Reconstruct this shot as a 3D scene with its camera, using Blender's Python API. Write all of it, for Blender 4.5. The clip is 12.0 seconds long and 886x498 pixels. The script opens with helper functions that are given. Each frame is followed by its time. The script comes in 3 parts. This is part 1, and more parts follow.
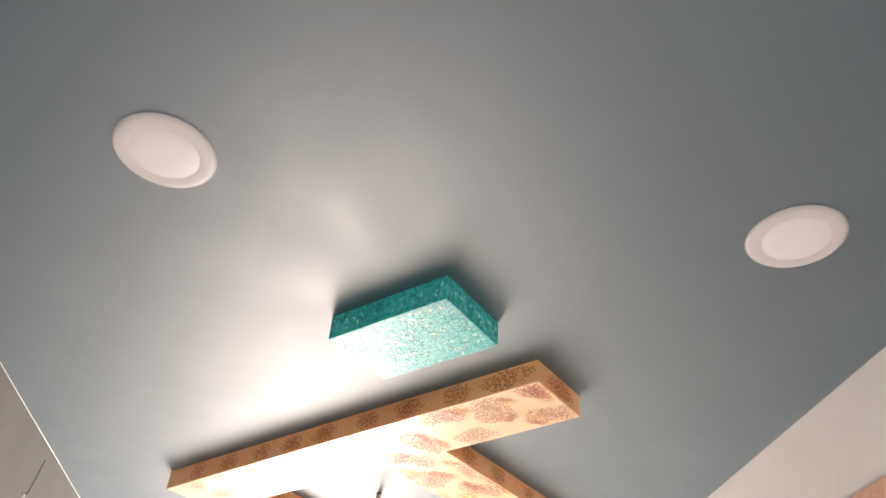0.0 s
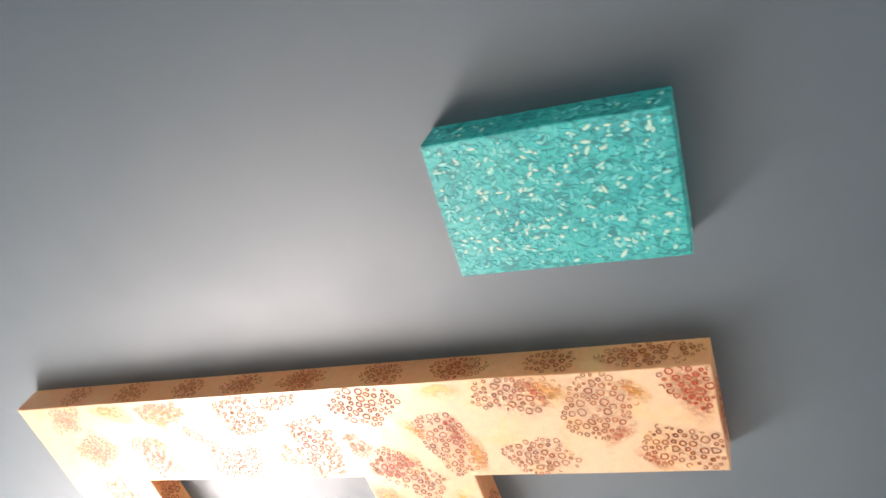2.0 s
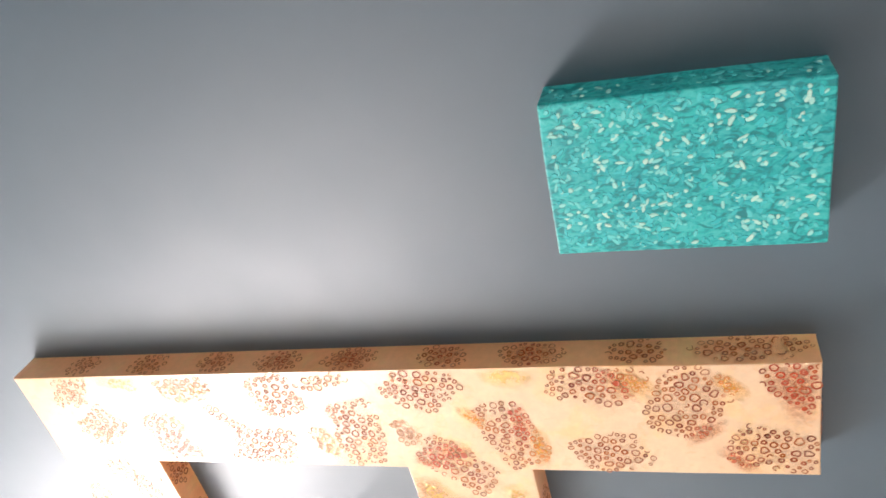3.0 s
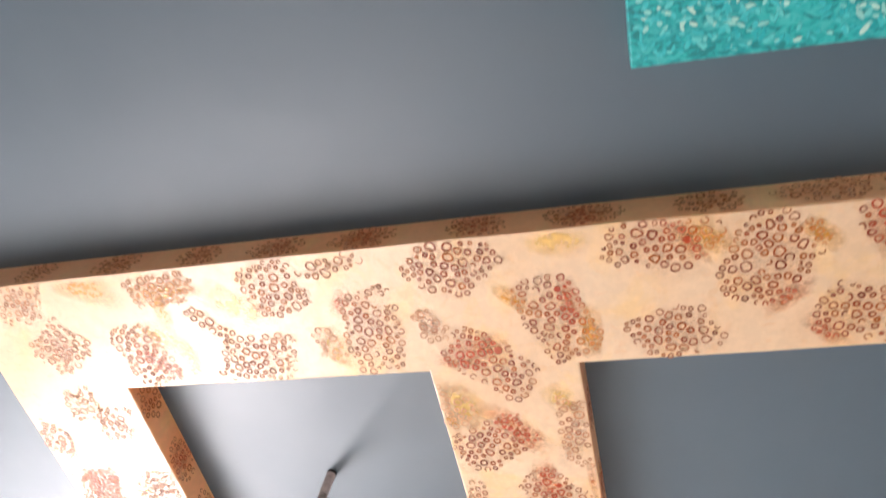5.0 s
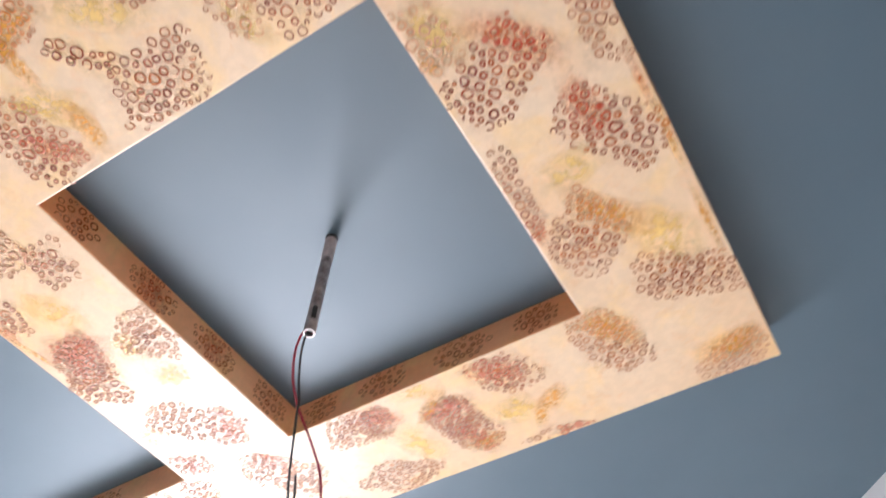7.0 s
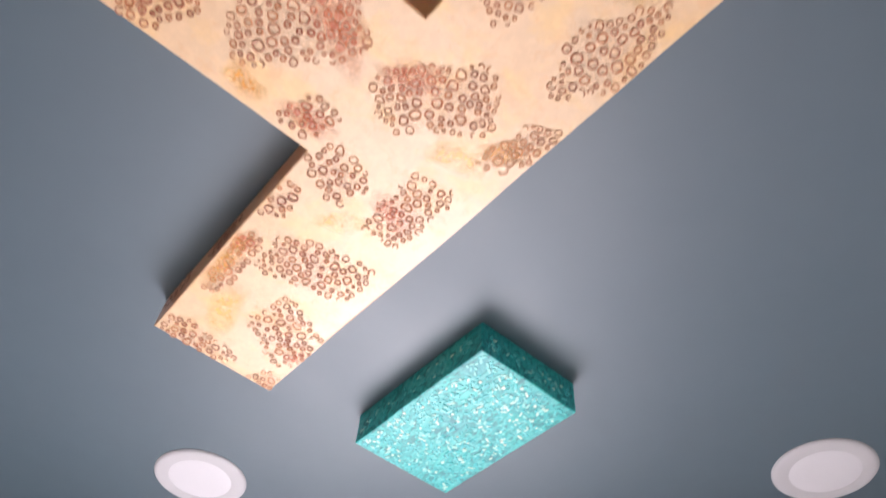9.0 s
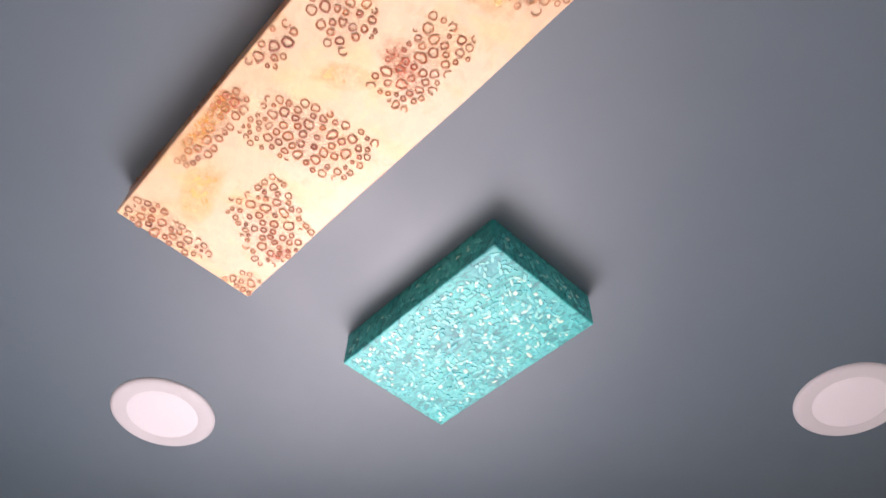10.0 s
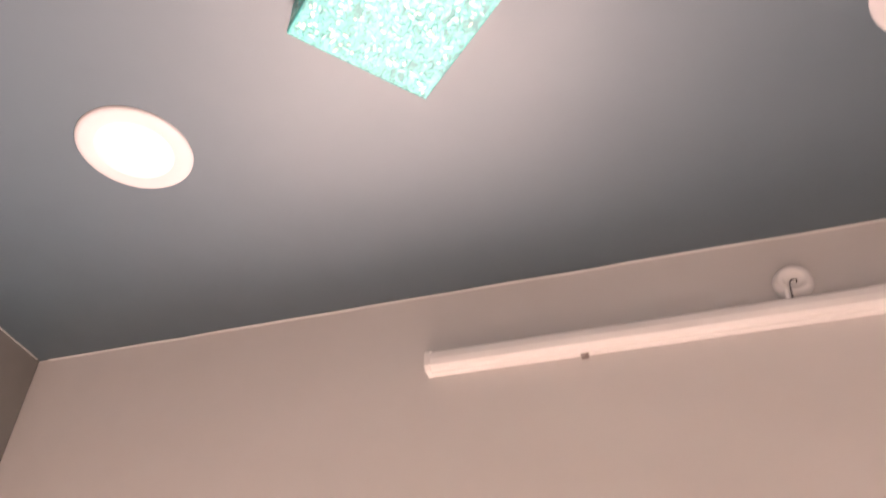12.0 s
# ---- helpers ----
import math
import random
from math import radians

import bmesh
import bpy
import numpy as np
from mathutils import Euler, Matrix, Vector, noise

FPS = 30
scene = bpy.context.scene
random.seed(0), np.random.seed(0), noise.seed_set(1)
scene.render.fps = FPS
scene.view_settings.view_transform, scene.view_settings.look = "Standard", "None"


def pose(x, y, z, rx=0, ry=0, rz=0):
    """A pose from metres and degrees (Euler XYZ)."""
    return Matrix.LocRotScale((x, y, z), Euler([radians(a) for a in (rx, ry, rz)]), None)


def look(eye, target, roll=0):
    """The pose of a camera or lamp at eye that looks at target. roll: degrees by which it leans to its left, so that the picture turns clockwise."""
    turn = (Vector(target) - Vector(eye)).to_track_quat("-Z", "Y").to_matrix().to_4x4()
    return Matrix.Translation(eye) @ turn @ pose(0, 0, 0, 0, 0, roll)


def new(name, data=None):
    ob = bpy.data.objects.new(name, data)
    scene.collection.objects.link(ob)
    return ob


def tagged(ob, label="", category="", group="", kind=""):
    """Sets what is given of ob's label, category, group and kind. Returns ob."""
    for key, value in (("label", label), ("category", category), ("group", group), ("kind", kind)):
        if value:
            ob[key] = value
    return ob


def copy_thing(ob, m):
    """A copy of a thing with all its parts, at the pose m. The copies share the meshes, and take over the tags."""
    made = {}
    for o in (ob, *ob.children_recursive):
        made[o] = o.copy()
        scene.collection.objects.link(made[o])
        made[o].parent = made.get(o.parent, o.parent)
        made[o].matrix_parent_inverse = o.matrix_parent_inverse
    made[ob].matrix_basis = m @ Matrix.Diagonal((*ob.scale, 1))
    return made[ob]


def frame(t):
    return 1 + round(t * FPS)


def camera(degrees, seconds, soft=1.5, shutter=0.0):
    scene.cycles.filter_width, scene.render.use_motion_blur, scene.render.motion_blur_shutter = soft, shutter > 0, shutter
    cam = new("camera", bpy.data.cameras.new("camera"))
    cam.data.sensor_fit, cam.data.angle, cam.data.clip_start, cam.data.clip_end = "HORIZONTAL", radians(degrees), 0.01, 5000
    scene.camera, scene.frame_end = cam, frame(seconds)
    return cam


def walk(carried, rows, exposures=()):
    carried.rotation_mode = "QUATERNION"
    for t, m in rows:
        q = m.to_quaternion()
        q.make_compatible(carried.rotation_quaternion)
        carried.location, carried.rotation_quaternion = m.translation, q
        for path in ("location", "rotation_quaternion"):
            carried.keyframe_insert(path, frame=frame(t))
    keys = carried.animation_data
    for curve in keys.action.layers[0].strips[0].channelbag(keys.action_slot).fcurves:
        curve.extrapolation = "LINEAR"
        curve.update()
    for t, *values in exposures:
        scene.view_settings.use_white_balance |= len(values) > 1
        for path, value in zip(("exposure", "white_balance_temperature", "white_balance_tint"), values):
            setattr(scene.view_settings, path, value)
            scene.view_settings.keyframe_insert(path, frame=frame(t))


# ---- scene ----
import itertools

cam = camera(60.7, 12.0, soft=1.5, shutter=0.4)
PATH = [
    (0, (2.803, -1.79, 1.518), (1.839, -0.571, 2.777), 3.9),
    (0.5, (2.602, -1.456, 1.552), (1.602, -0.353, 2.887), 7.5),
    (1, (2.279, -1.231, 1.544), (1.408, -0.16, 2.991), 8.9),
    (1.5, (2.06, -1.049, 1.55), (1.241, -0.008, 3.049), 15.4),
    (2, (1.902, -0.934, 1.563), (1.13, -0.03, 3.171), 26.4),
    (2.5, (1.729, -0.908, 1.58), (1.131, 0.011, 3.253), 23.1),
    (2.7, (1.676, -0.919, 1.59), (1.016, 0.017, 3.229), 25.1),
    (4.3, (1.478, -0.85, 1.605), (0.93, 0.189, 3.224), 21.4),
    (4.5, (1.438, -0.788, 1.585), (0.908, 0.226, 3.226), 19.5),
    (5, (1.386, -0.596, 1.594), (0.864, 0.356, 3.273), 19),
    (5.5, (1.312, -0.429, 1.602), (0.85, 0.615, 3.244), 12.9),
    (6, (1.219, -0.296, 1.628), (0.855, 0.774, 3.279), 5.5),
    (6.5, (1.249, -0.109, 1.615), (0.786, 0.933, 3.258), 3.5),
    (6.7, (1.274, -0.039, 1.634), (0.727, 0.987, 3.262), 2.9),
    (8.3, (0.835, 0.482, 1.61), (-0.04, 1.356, 3.182), 1.5),
    (8.5, (0.798, 0.571, 1.607), (-0.125, 1.382, 3.186), 3.2),
    (9, (0.661, 0.746, 1.643), (-0.341, 1.492, 3.204), 5.7),
    (9.5, (0.512, 0.834, 1.636), (-0.505, 1.587, 3.185), 5.1),
    (9.7, (0.458, 0.86, 1.647), (-0.516, 1.62, 3.22), 4.7),
    (10, (0.395, 0.867, 1.639), (-0.522, 1.683, 3.218), 2.7),
    (10.2, (0.361, 0.869, 1.647), (-0.537, 1.725, 3.215), 2.2),
    (10.5, (0.326, 0.913, 1.64), (-0.589, 1.85, 3.151), 0.3),
    (10.8, (0.276, 1.014, 1.626), (-0.69, 1.977, 3.089), 0.3),
    (11, (0.28, 1.07, 1.641), (-0.741, 2.025, 3.071), 0.4),
    (11.5, (0.262, 1.219, 1.629), (-0.924, 2.09, 2.984), 1.2),
    (12, (0.234, 1.287, 1.627), (-1.106, 2.106, 2.865), 0.7),
]
EXPOSURES = [(0, 2.76, 7100, 17), (1.0, 2.70, 7150, 21), (2.0, 2.78, 6700, 17), (2.7, 2.76, 6450, 16), (4.5, 2.58, 6400, 18), (5.5, 2.21, 6000, 16), (6.7, 2.12, 5550, 12),
             (8.5, 1.56, 5950, 19), (9.5, 1.52, 6300, 25), (10.5, 1.67, 6900, 33), (11.0, 1.92, 7600, 35), (12.0, 2.10, 8200, 38)]
walk(cam, [(t, look(e, a, r)) for t, e, a, r in PATH], EXPOSURES)

# ---- world, window light, exposure ----
CEIL = 2.75                      # height of the ceiling
FACE = 2.673                     # underside of the frame and the blocks
S2 = math.sqrt(0.5)


def room(u, v, z=0.0):
    """A point of the room's own axes (u across, v ahead), which stand at 45 degrees to the ceiling frame."""
    return Vector(((u - v) * S2, (u + v) * S2, z))


LEFT, RIGHT, BACK = -0.474, 2.222, -6.4
FAR_L, FAR_R = 2.392, 2.205      # the far wall runs slightly askew
WIN_U0, WIN_U1, WIN_Z0, WIN_Z1 = 0.0, 1.07, 0.10, 1.93

world = bpy.data.worlds.new("world")
scene.world = world
world.use_nodes = True
wn = world.node_tree
sky = wn.nodes.new("ShaderNodeTexSky")
sky.sky_type, sky.sun_disc = "NISHITA", False
sky.sun_elevation, sky.sun_rotation = radians(40), radians(150)
wn.links.new(sky.outputs[0], wn.nodes["Background"].inputs[0])
wn.nodes["Background"].inputs[1].default_value = 0.05

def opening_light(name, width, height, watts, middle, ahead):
    """An area lamp set at an opening of the walls."""
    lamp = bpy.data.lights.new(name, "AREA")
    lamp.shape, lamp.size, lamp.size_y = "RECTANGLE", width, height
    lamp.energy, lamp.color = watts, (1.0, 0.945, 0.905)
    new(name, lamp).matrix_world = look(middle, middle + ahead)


win_u = (WIN_U0 + WIN_U1) / 2
win_v = FAR_L + (FAR_R - FAR_L) * (win_u - LEFT) / (RIGHT - LEFT)
opening_light("window_daylight", 1.42, 1.9, 38, room(win_u, win_v + 0.25, 0.9), room(-0.0665, -1.0))
FILL_U0, FILL_U1, FILL_Z1 = 0.0, 1.8, 2.4          # added, unseen opening behind the start of the walk, for a fill lamp
opening_light("back_fill_light", 1.7, 1.6, 12.5, room((FILL_U0 + FILL_U1) / 2, BACK - 0.2, 1.55), room(0.0, 1.0))

sun = bpy.data.lights.new("sun", "SUN")
sun.energy, sun.angle, sun.color = 7.0, radians(0.5), (1.0, 0.90, 0.82)
new("sun", sun).matrix_world = look(room(0.38, 6.2, 5.0), room(0.63, 1.2, 0.0))


# ---- materials ----
def material(name):
    m = bpy.data.materials.new(name)
    m.use_nodes = True
    return m, m.node_tree.nodes, m.node_tree.links, m.node_tree.nodes["Principled BSDF"]


def coords(n, l, scale=(1, 1, 1)):
    g = n.new("ShaderNodeNewGeometry")
    mp = n.new("ShaderNodeMapping")
    mp.inputs["Scale"].default_value = scale
    l.new(g.outputs["Position"], mp.inputs[0])
    return mp.outputs[0]


def noise_tex(n, l, vec, scale, detail=3.0, rough=0.55, distort=0.0):
    t = n.new("ShaderNodeTexNoise")
    t.inputs["Scale"].default_value, t.inputs["Detail"].default_value = scale, detail
    t.inputs["Roughness"].default_value, t.inputs["Distortion"].default_value = rough, distort
    l.new(vec, t.inputs["Vector"])
    return t.outputs["Fac"]


def ramp(n, l, fac, stops):
    r = n.new("ShaderNodeValToRGB")
    el = r.color_ramp.elements
    while len(el) < len(stops):
        el.new(0.5)
    for e, (p, c) in zip(el, stops):
        e.position = p
        e.color = (*c, 1) if len(c) == 3 else c
    l.new(fac, r.inputs[0])
    return r.outputs[0]


def grey(v):
    return (v, v, v)


def mix(n, l, fac, a, b, blend="MIX"):
    m = n.new("ShaderNodeMix")
    m.data_type, m.blend_type = "RGBA", blend
    for sock, val in ((m.inputs[0], fac), (m.inputs[6], a), (m.inputs[7], b)):
        if isinstance(val, (tuple, float, int)):
            sock.default_value = (*val, 1) if isinstance(val, tuple) else val
        else:
            l.new(val, sock)
    return m.outputs[2]


def bump(n, l, bsdf, height, strength, distance):
    b = n.new("ShaderNodeBump")
    b.inputs["Strength"].default_value, b.inputs["Distance"].default_value = strength, distance
    l.new(height, b.inputs["Height"])
    l.new(b.outputs[0], bsdf.inputs["Normal"])


def paint(name, a, b, rough, grain=0.15, spec=0.5, scale=2.5):
    """Rolled wall paint: two close tones in broad clouds, with a fine roller grain."""
    m, n, l, s = material(name)
    v = coords(n, l)
    col = ramp(n, l, noise_tex(n, l, v, scale, 4), [(0.3, a), (0.7, b)])
    l.new(col, s.inputs["Base Color"])
    r = ramp(n, l, noise_tex(n, l, v, 6, 3), [(0.3, grey(rough - 0.04)), (0.7, grey(rough + 0.04))])
    l.new(r, s.inputs["Roughness"])
    s.inputs["Specular IOR Level"].default_value = spec
    bump(n, l, s, noise_tex(n, l, v, 420, 2), grain, 0.0006)
    return m


CEILING_PAINT = paint("ceiling_paint", (0.043, 0.087, 0.119), (0.048, 0.095, 0.128), 0.55, 0.2, 1.0)
ceiling_bsdf = CEILING_PAINT.node_tree.nodes["Principled BSDF"]
ceiling_bsdf.inputs["Coat Weight"].default_value, ceiling_bsdf.inputs["Coat Roughness"].default_value = 0.85, 0.60
WALL_PAINT = paint("wall_paint", (0.78, 0.755, 0.745), (0.82, 0.795, 0.785), 0.6, 0.2, 0.35)
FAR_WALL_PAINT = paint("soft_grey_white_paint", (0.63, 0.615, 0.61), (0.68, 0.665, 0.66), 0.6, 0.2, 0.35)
# right wall's off-white lowered, so less light bounces to that side of the ceiling
LOW_BOUNCE_PAINT = paint("low_bounce_wall_paint", (0.60, 0.585, 0.57), (0.65, 0.635, 0.62), 0.6, 0.2, 0.35)
# left wall's light grey taken darker, to put the far corner's shade into the paint
DEEPENED_WALL_PAINT = paint("deepened_grey_paint", (0.19, 0.189, 0.184), (0.22, 0.219, 0.214), 0.6, 0.2, 0.35)
FLOOR_TILE = paint("floor_tile", (0.63, 0.60, 0.56), (0.69, 0.66, 0.62), 0.35, 0.1, 0.5)
CAULK = paint("caulk", (0.76, 0.76, 0.75), (0.84, 0.84, 0.83), 0.5, 0.1)
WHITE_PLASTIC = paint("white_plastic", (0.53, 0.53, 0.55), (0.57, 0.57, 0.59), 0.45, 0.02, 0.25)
BATTEN_PLASTIC = paint("batten_plastic", (0.89, 0.88, 0.88), (0.92, 0.91, 0.91), 0.4, 0.02)
DIFFUSER = paint("acrylic_diffuser", (0.68, 0.68, 0.71), (0.70, 0.70, 0.73), 0.45, 0.02, 0.25)


def frame_gloss(s):
    """The thin varnish that lies over the whole frame."""
    s.inputs["Coat Weight"].default_value, s.inputs["Coat Roughness"].default_value = 0.55, 0.38


def frame_paint(name, pale, deep, spread):
    """Sponged ground of the frame, between a deep and a pale tone, with soft ochre clouds."""
    m, n, l, s = material(name)
    v = coords(n, l)
    fine = noise_tex(n, l, v, 60, 4, 0.6)
    col = ramp(n, l, noise_tex(n, l, v, 4, 3), [(0.3, deep), (0.7, pale)])
    yellow = noise_tex(n, l, coords(n, l, (1.3, 1.1, 1.2)), 9.0, 4.0, 0.6, 0.3)
    col = mix(n, l, ramp(n, l, yellow, [(0.50, grey(0)), (0.66, grey(spread))]), col, (0.91, 0.60, 0.24))
    streaks = noise_tex(n, l, coords(n, l, (1.0, 1.0, 0.35)), 38.0, 3.0, 0.6, 0.6)
    col = mix(n, l, ramp(n, l, streaks, [(0.55, grey(0)), (0.68, grey(0.6 * spread))]), col, (0.80, 0.47, 0.22))
    col = mix(n, l, 1.0, col, ramp(n, l, fine, [(0.42, grey(0.94)), (0.62, grey(1.0))]), "MULTIPLY")
    l.new(col, s.inputs["Base Color"])
    l.new(ramp(n, l, noise_tex(n, l, v, 25, 3), [(0.3, grey(0.30)), (0.7, grey(0.44))]), s.inputs["Roughness"])
    frame_gloss(s)
    bump(n, l, s, noise_tex(n, l, v, 160, 4, 0.65), 0.35, 0.0012)
    return m


def ring_paint():
    """Printed rings in browns; ring_tint says how far each one is reddened, yellowed or worn pale."""
    m, n, l, s = material("brown_ring_print")
    v = coords(n, l)
    isl = n.new("ShaderNodeNewGeometry").outputs["Random Per Island"]
    col = ramp(n, l, isl, [(0.0, (0.22, 0.026, 0.0)), (0.5, (0.33, 0.054, 0.001)), (1.0, (0.46, 0.120, 0.008))])
    a = n.new("ShaderNodeAttribute")
    a.attribute_name = "ring_tint"
    sep = n.new("ShaderNodeSeparateColor")
    l.new(a.outputs["Color"], sep.inputs[0])
    col = mix(n, l, sep.outputs[1], col, (0.50, 0.160, 0.008))
    col = mix(n, l, sep.outputs[0], col, (0.42, 0.045, 0.003))
    col = mix(n, l, sep.outputs[2], col, (0.70, 0.43, 0.25))
    wear = ramp(n, l, noise_tex(n, l, v, 90, 4, 0.7), [(0.36, grey(0.45)), (0.47, grey(0.0))])
    col = mix(n, l, wear, col, (0.72, 0.50, 0.34))
    l.new(col, s.inputs["Base Color"])
    s.inputs["Roughness"].default_value, s.inputs["Specular IOR Level"].default_value = 0.40, 0.25
    frame_gloss(s)
    return m


def wash_paint(name, thin, thick, grain=110):
    """A thin, broken wash of colour on the frame, thinning out towards its rim."""
    m, n, l, s = material(name)
    v = coords(n, l)
    l.new(mix(n, l, noise_tex(n, l, v, 30, 3), thin, thick), s.inputs["Base Color"])
    s.inputs["Roughness"].default_value = 0.36
    frame_gloss(s)
    a = n.new("ShaderNodeAttribute")
    a.attribute_name = "wash_weight"
    fine = ramp(n, l, noise_tex(n, l, v, grain, 4, 0.7), [(0.36, grey(0.10)), (0.60, grey(0.85))])
    l.new(mix(n, l, 1.0, a.outputs["Color"], fine, "MULTIPLY"), s.inputs["Alpha"])
    return m


def block_paint():
    m, n, l, s = material("teal_dabbed_paint")
    v = coords(n, l)
    base = ramp(n, l, noise_tex(n, l, v, 11, 4, 0.6),
                [(0.30, (0.002, 0.330, 0.360)), (0.5, (0.003, 0.440, 0.430)), (0.72, (0.006, 0.520, 0.480))])
    ridges = noise_tex(n, l, coords(n, l, (1.0, 1.7, 1.0)), 46, 3, 0.55, 1.2)
    light = ramp(n, l, ridges, [(0.50, grey(0)), (0.62, grey(0.35))])
    col = mix(n, l, light, base, (0.14, 0.66, 0.62))
    dark = ramp(n, l, ridges, [(0.38, grey(0.75)), (0.50, grey(0))])
    col = mix(n, l, dark, col, (0.002, 0.170, 0.180))
    l.new(col, s.inputs["Base Color"])
    l.new(ramp(n, l, ridges, [(0.3, grey(0.48)), (0.7, grey(0.36))]), s.inputs["Roughness"])
    s.inputs["Coat Weight"].default_value, s.inputs["Coat Roughness"].default_value = 0.30, 0.38
    bump(n, l, s, ridges, 0.8, 0.0035)
    return m


def dab_paint():
    m, n, l, s = material("pale_dab_paint")
    v = coords(n, l)
    g = n.new("ShaderNodeNewGeometry")
    col = ramp(n, l, g.outputs["Random Per Island"],
               [(0.0, (0.01, 0.45, 0.47)), (0.4, (0.05, 0.57, 0.57)), (0.75, (0.15, 0.65, 0.61)), (1.0, (0.56, 0.78, 0.66))])
    l.new(col, s.inputs["Base Color"])
    s.inputs["Roughness"].default_value = 0.35
    s.inputs["Coat Weight"].default_value, s.inputs["Coat Roughness"].default_value = 0.30, 0.38
    bump(n, l, s, noise_tex(n, l, v, 220, 3), 0.4, 0.001)
    return m


def metal_paint(name, a, b, rough, metal):
    m, n, l, s = material(name)
    v = coords(n, l)
    l.new(ramp(n, l, noise_tex(n, l, v, 45, 5, 0.65), [(0.35, a), (0.65, b)]), s.inputs["Base Color"])
    s.inputs["Roughness"].default_value, s.inputs["Metallic"].default_value = rough, metal
    bump(n, l, s, noise_tex(n, l, v, 200, 3), 0.3, 0.0006)
    return m


FRAME_PAINT = frame_paint("cream_mottled_paint", (0.83, 0.62, 0.40), (0.81, 0.55, 0.31), 0.6)
SIDE_PAINT = frame_paint("ochre_mottled_paint", (0.97, 0.55, 0.28), (0.93, 0.42, 0.17), 0.6)
RING_PAINT, BLOCK_PAINT, DAB_PAINT = ring_paint(), block_paint(), dab_paint()
PINK_WASH = wash_paint("pinkish_wash", (0.76, 0.50, 0.34), (0.80, 0.55, 0.38))
OCHRE_WASH = wash_paint("ochre_wash", (0.80, 0.30, 0.006), (0.90, 0.48, 0.02))
RED_WASH = wash_paint("red_wash", (0.60, 0.090, 0.002), (0.76, 0.220, 0.018))
YELLOW_WASH = wash_paint("yellow_wash", (0.95, 0.60, 0.09), (0.95, 0.70, 0.22), 45)
STEEL = metal_paint("dull_steel", (0.20, 0.17, 0.16), (0.55, 0.50, 0.48), 0.42, 0.6)
PAINTED_STEEL = metal_paint("whitewashed_steel", (0.42, 0.38, 0.37), (0.66, 0.61, 0.60), 0.55, 0.1)
# black for the pieces of the pipe that stand in for shade
SHADE_BLACK = metal_paint("shade_black", (0.012, 0.012, 0.013), (0.030, 0.028, 0.028), 0.5, 0.0)
RED_WIRE = metal_paint("red_wire", (0.36, 0.015, 0.040), (0.48, 0.030, 0.060), 0.4, 0.0)
BLACK_WIRE = metal_paint("black_wire", (0.020, 0.020, 0.022), (0.050, 0.048, 0.050), 0.45, 0.0)


# ---- mesh helpers ----
def mesh_from(name, bm, mat, smooth=False):
    me = bpy.data.meshes.new(name)
    bm.normal_update()
    bm.to_mesh(me)
    bm.free()
    me.materials.append(mat)
    if smooth:
        me.polygons.foreach_set("use_smooth", [True] * len(me.polygons))
    return me


def part(name, bm, mat, parent=None, label="", smooth=False):
    ob = new(name, mesh_from(name, bm, mat, smooth))
    if parent is not None:
        ob.parent = parent
    return tagged(ob, label)


def prism(corners, z0, z1):
    """An upright prism over a polygon given anticlockwise from above."""
    bm = bmesh.new()
    lo = [bm.verts.new((p[0], p[1], z0)) for p in corners]
    hi = [bm.verts.new((p[0], p[1], z1)) for p in corners]
    bm.faces.new(lo[::-1])
    bm.faces.new(hi)
    for i in range(len(lo)):
        j = (i + 1) % len(lo)
        bm.faces.new((lo[i], lo[j], hi[j], hi[i]))
    return bm


def join_bm(parts):
    bm = bmesh.new()
    for p in parts:
        me = bpy.data.meshes.new("tmp")
        p.to_mesh(me)
        p.free()
        bm.from_mesh(me)
        bpy.data.meshes.remove(me)
    return bm


def turned(profile, segments=48):
    """A solid of revolution about z from (radius, height) pairs, from the axis outwards and back."""
    bm = bmesh.new()
    loops = []
    for r, z in profile:
        if r < 1e-6:
            loops.append([bm.verts.new((0, 0, z))])
        else:
            loops.append([bm.verts.new((r * math.cos(2 * math.pi * k / segments), r * math.sin(2 * math.pi * k / segments), z))
                          for k in range(segments)])
    for a, b in zip(loops, loops[1:]):
        for k in range(segments):
            j = (k + 1) % segments
            if len(a) == 1 and len(b) > 1:
                bm.faces.new((a[0], b[j], b[k]))
            elif len(b) == 1 and len(a) > 1:
                bm.faces.new((a[k], a[j], b[0]))
            elif len(a) > 1:
                bm.faces.new((a[k], a[j], b[j], b[k]))
    bmesh.ops.recalc_face_normals(bm, faces=bm.faces)
    return bm


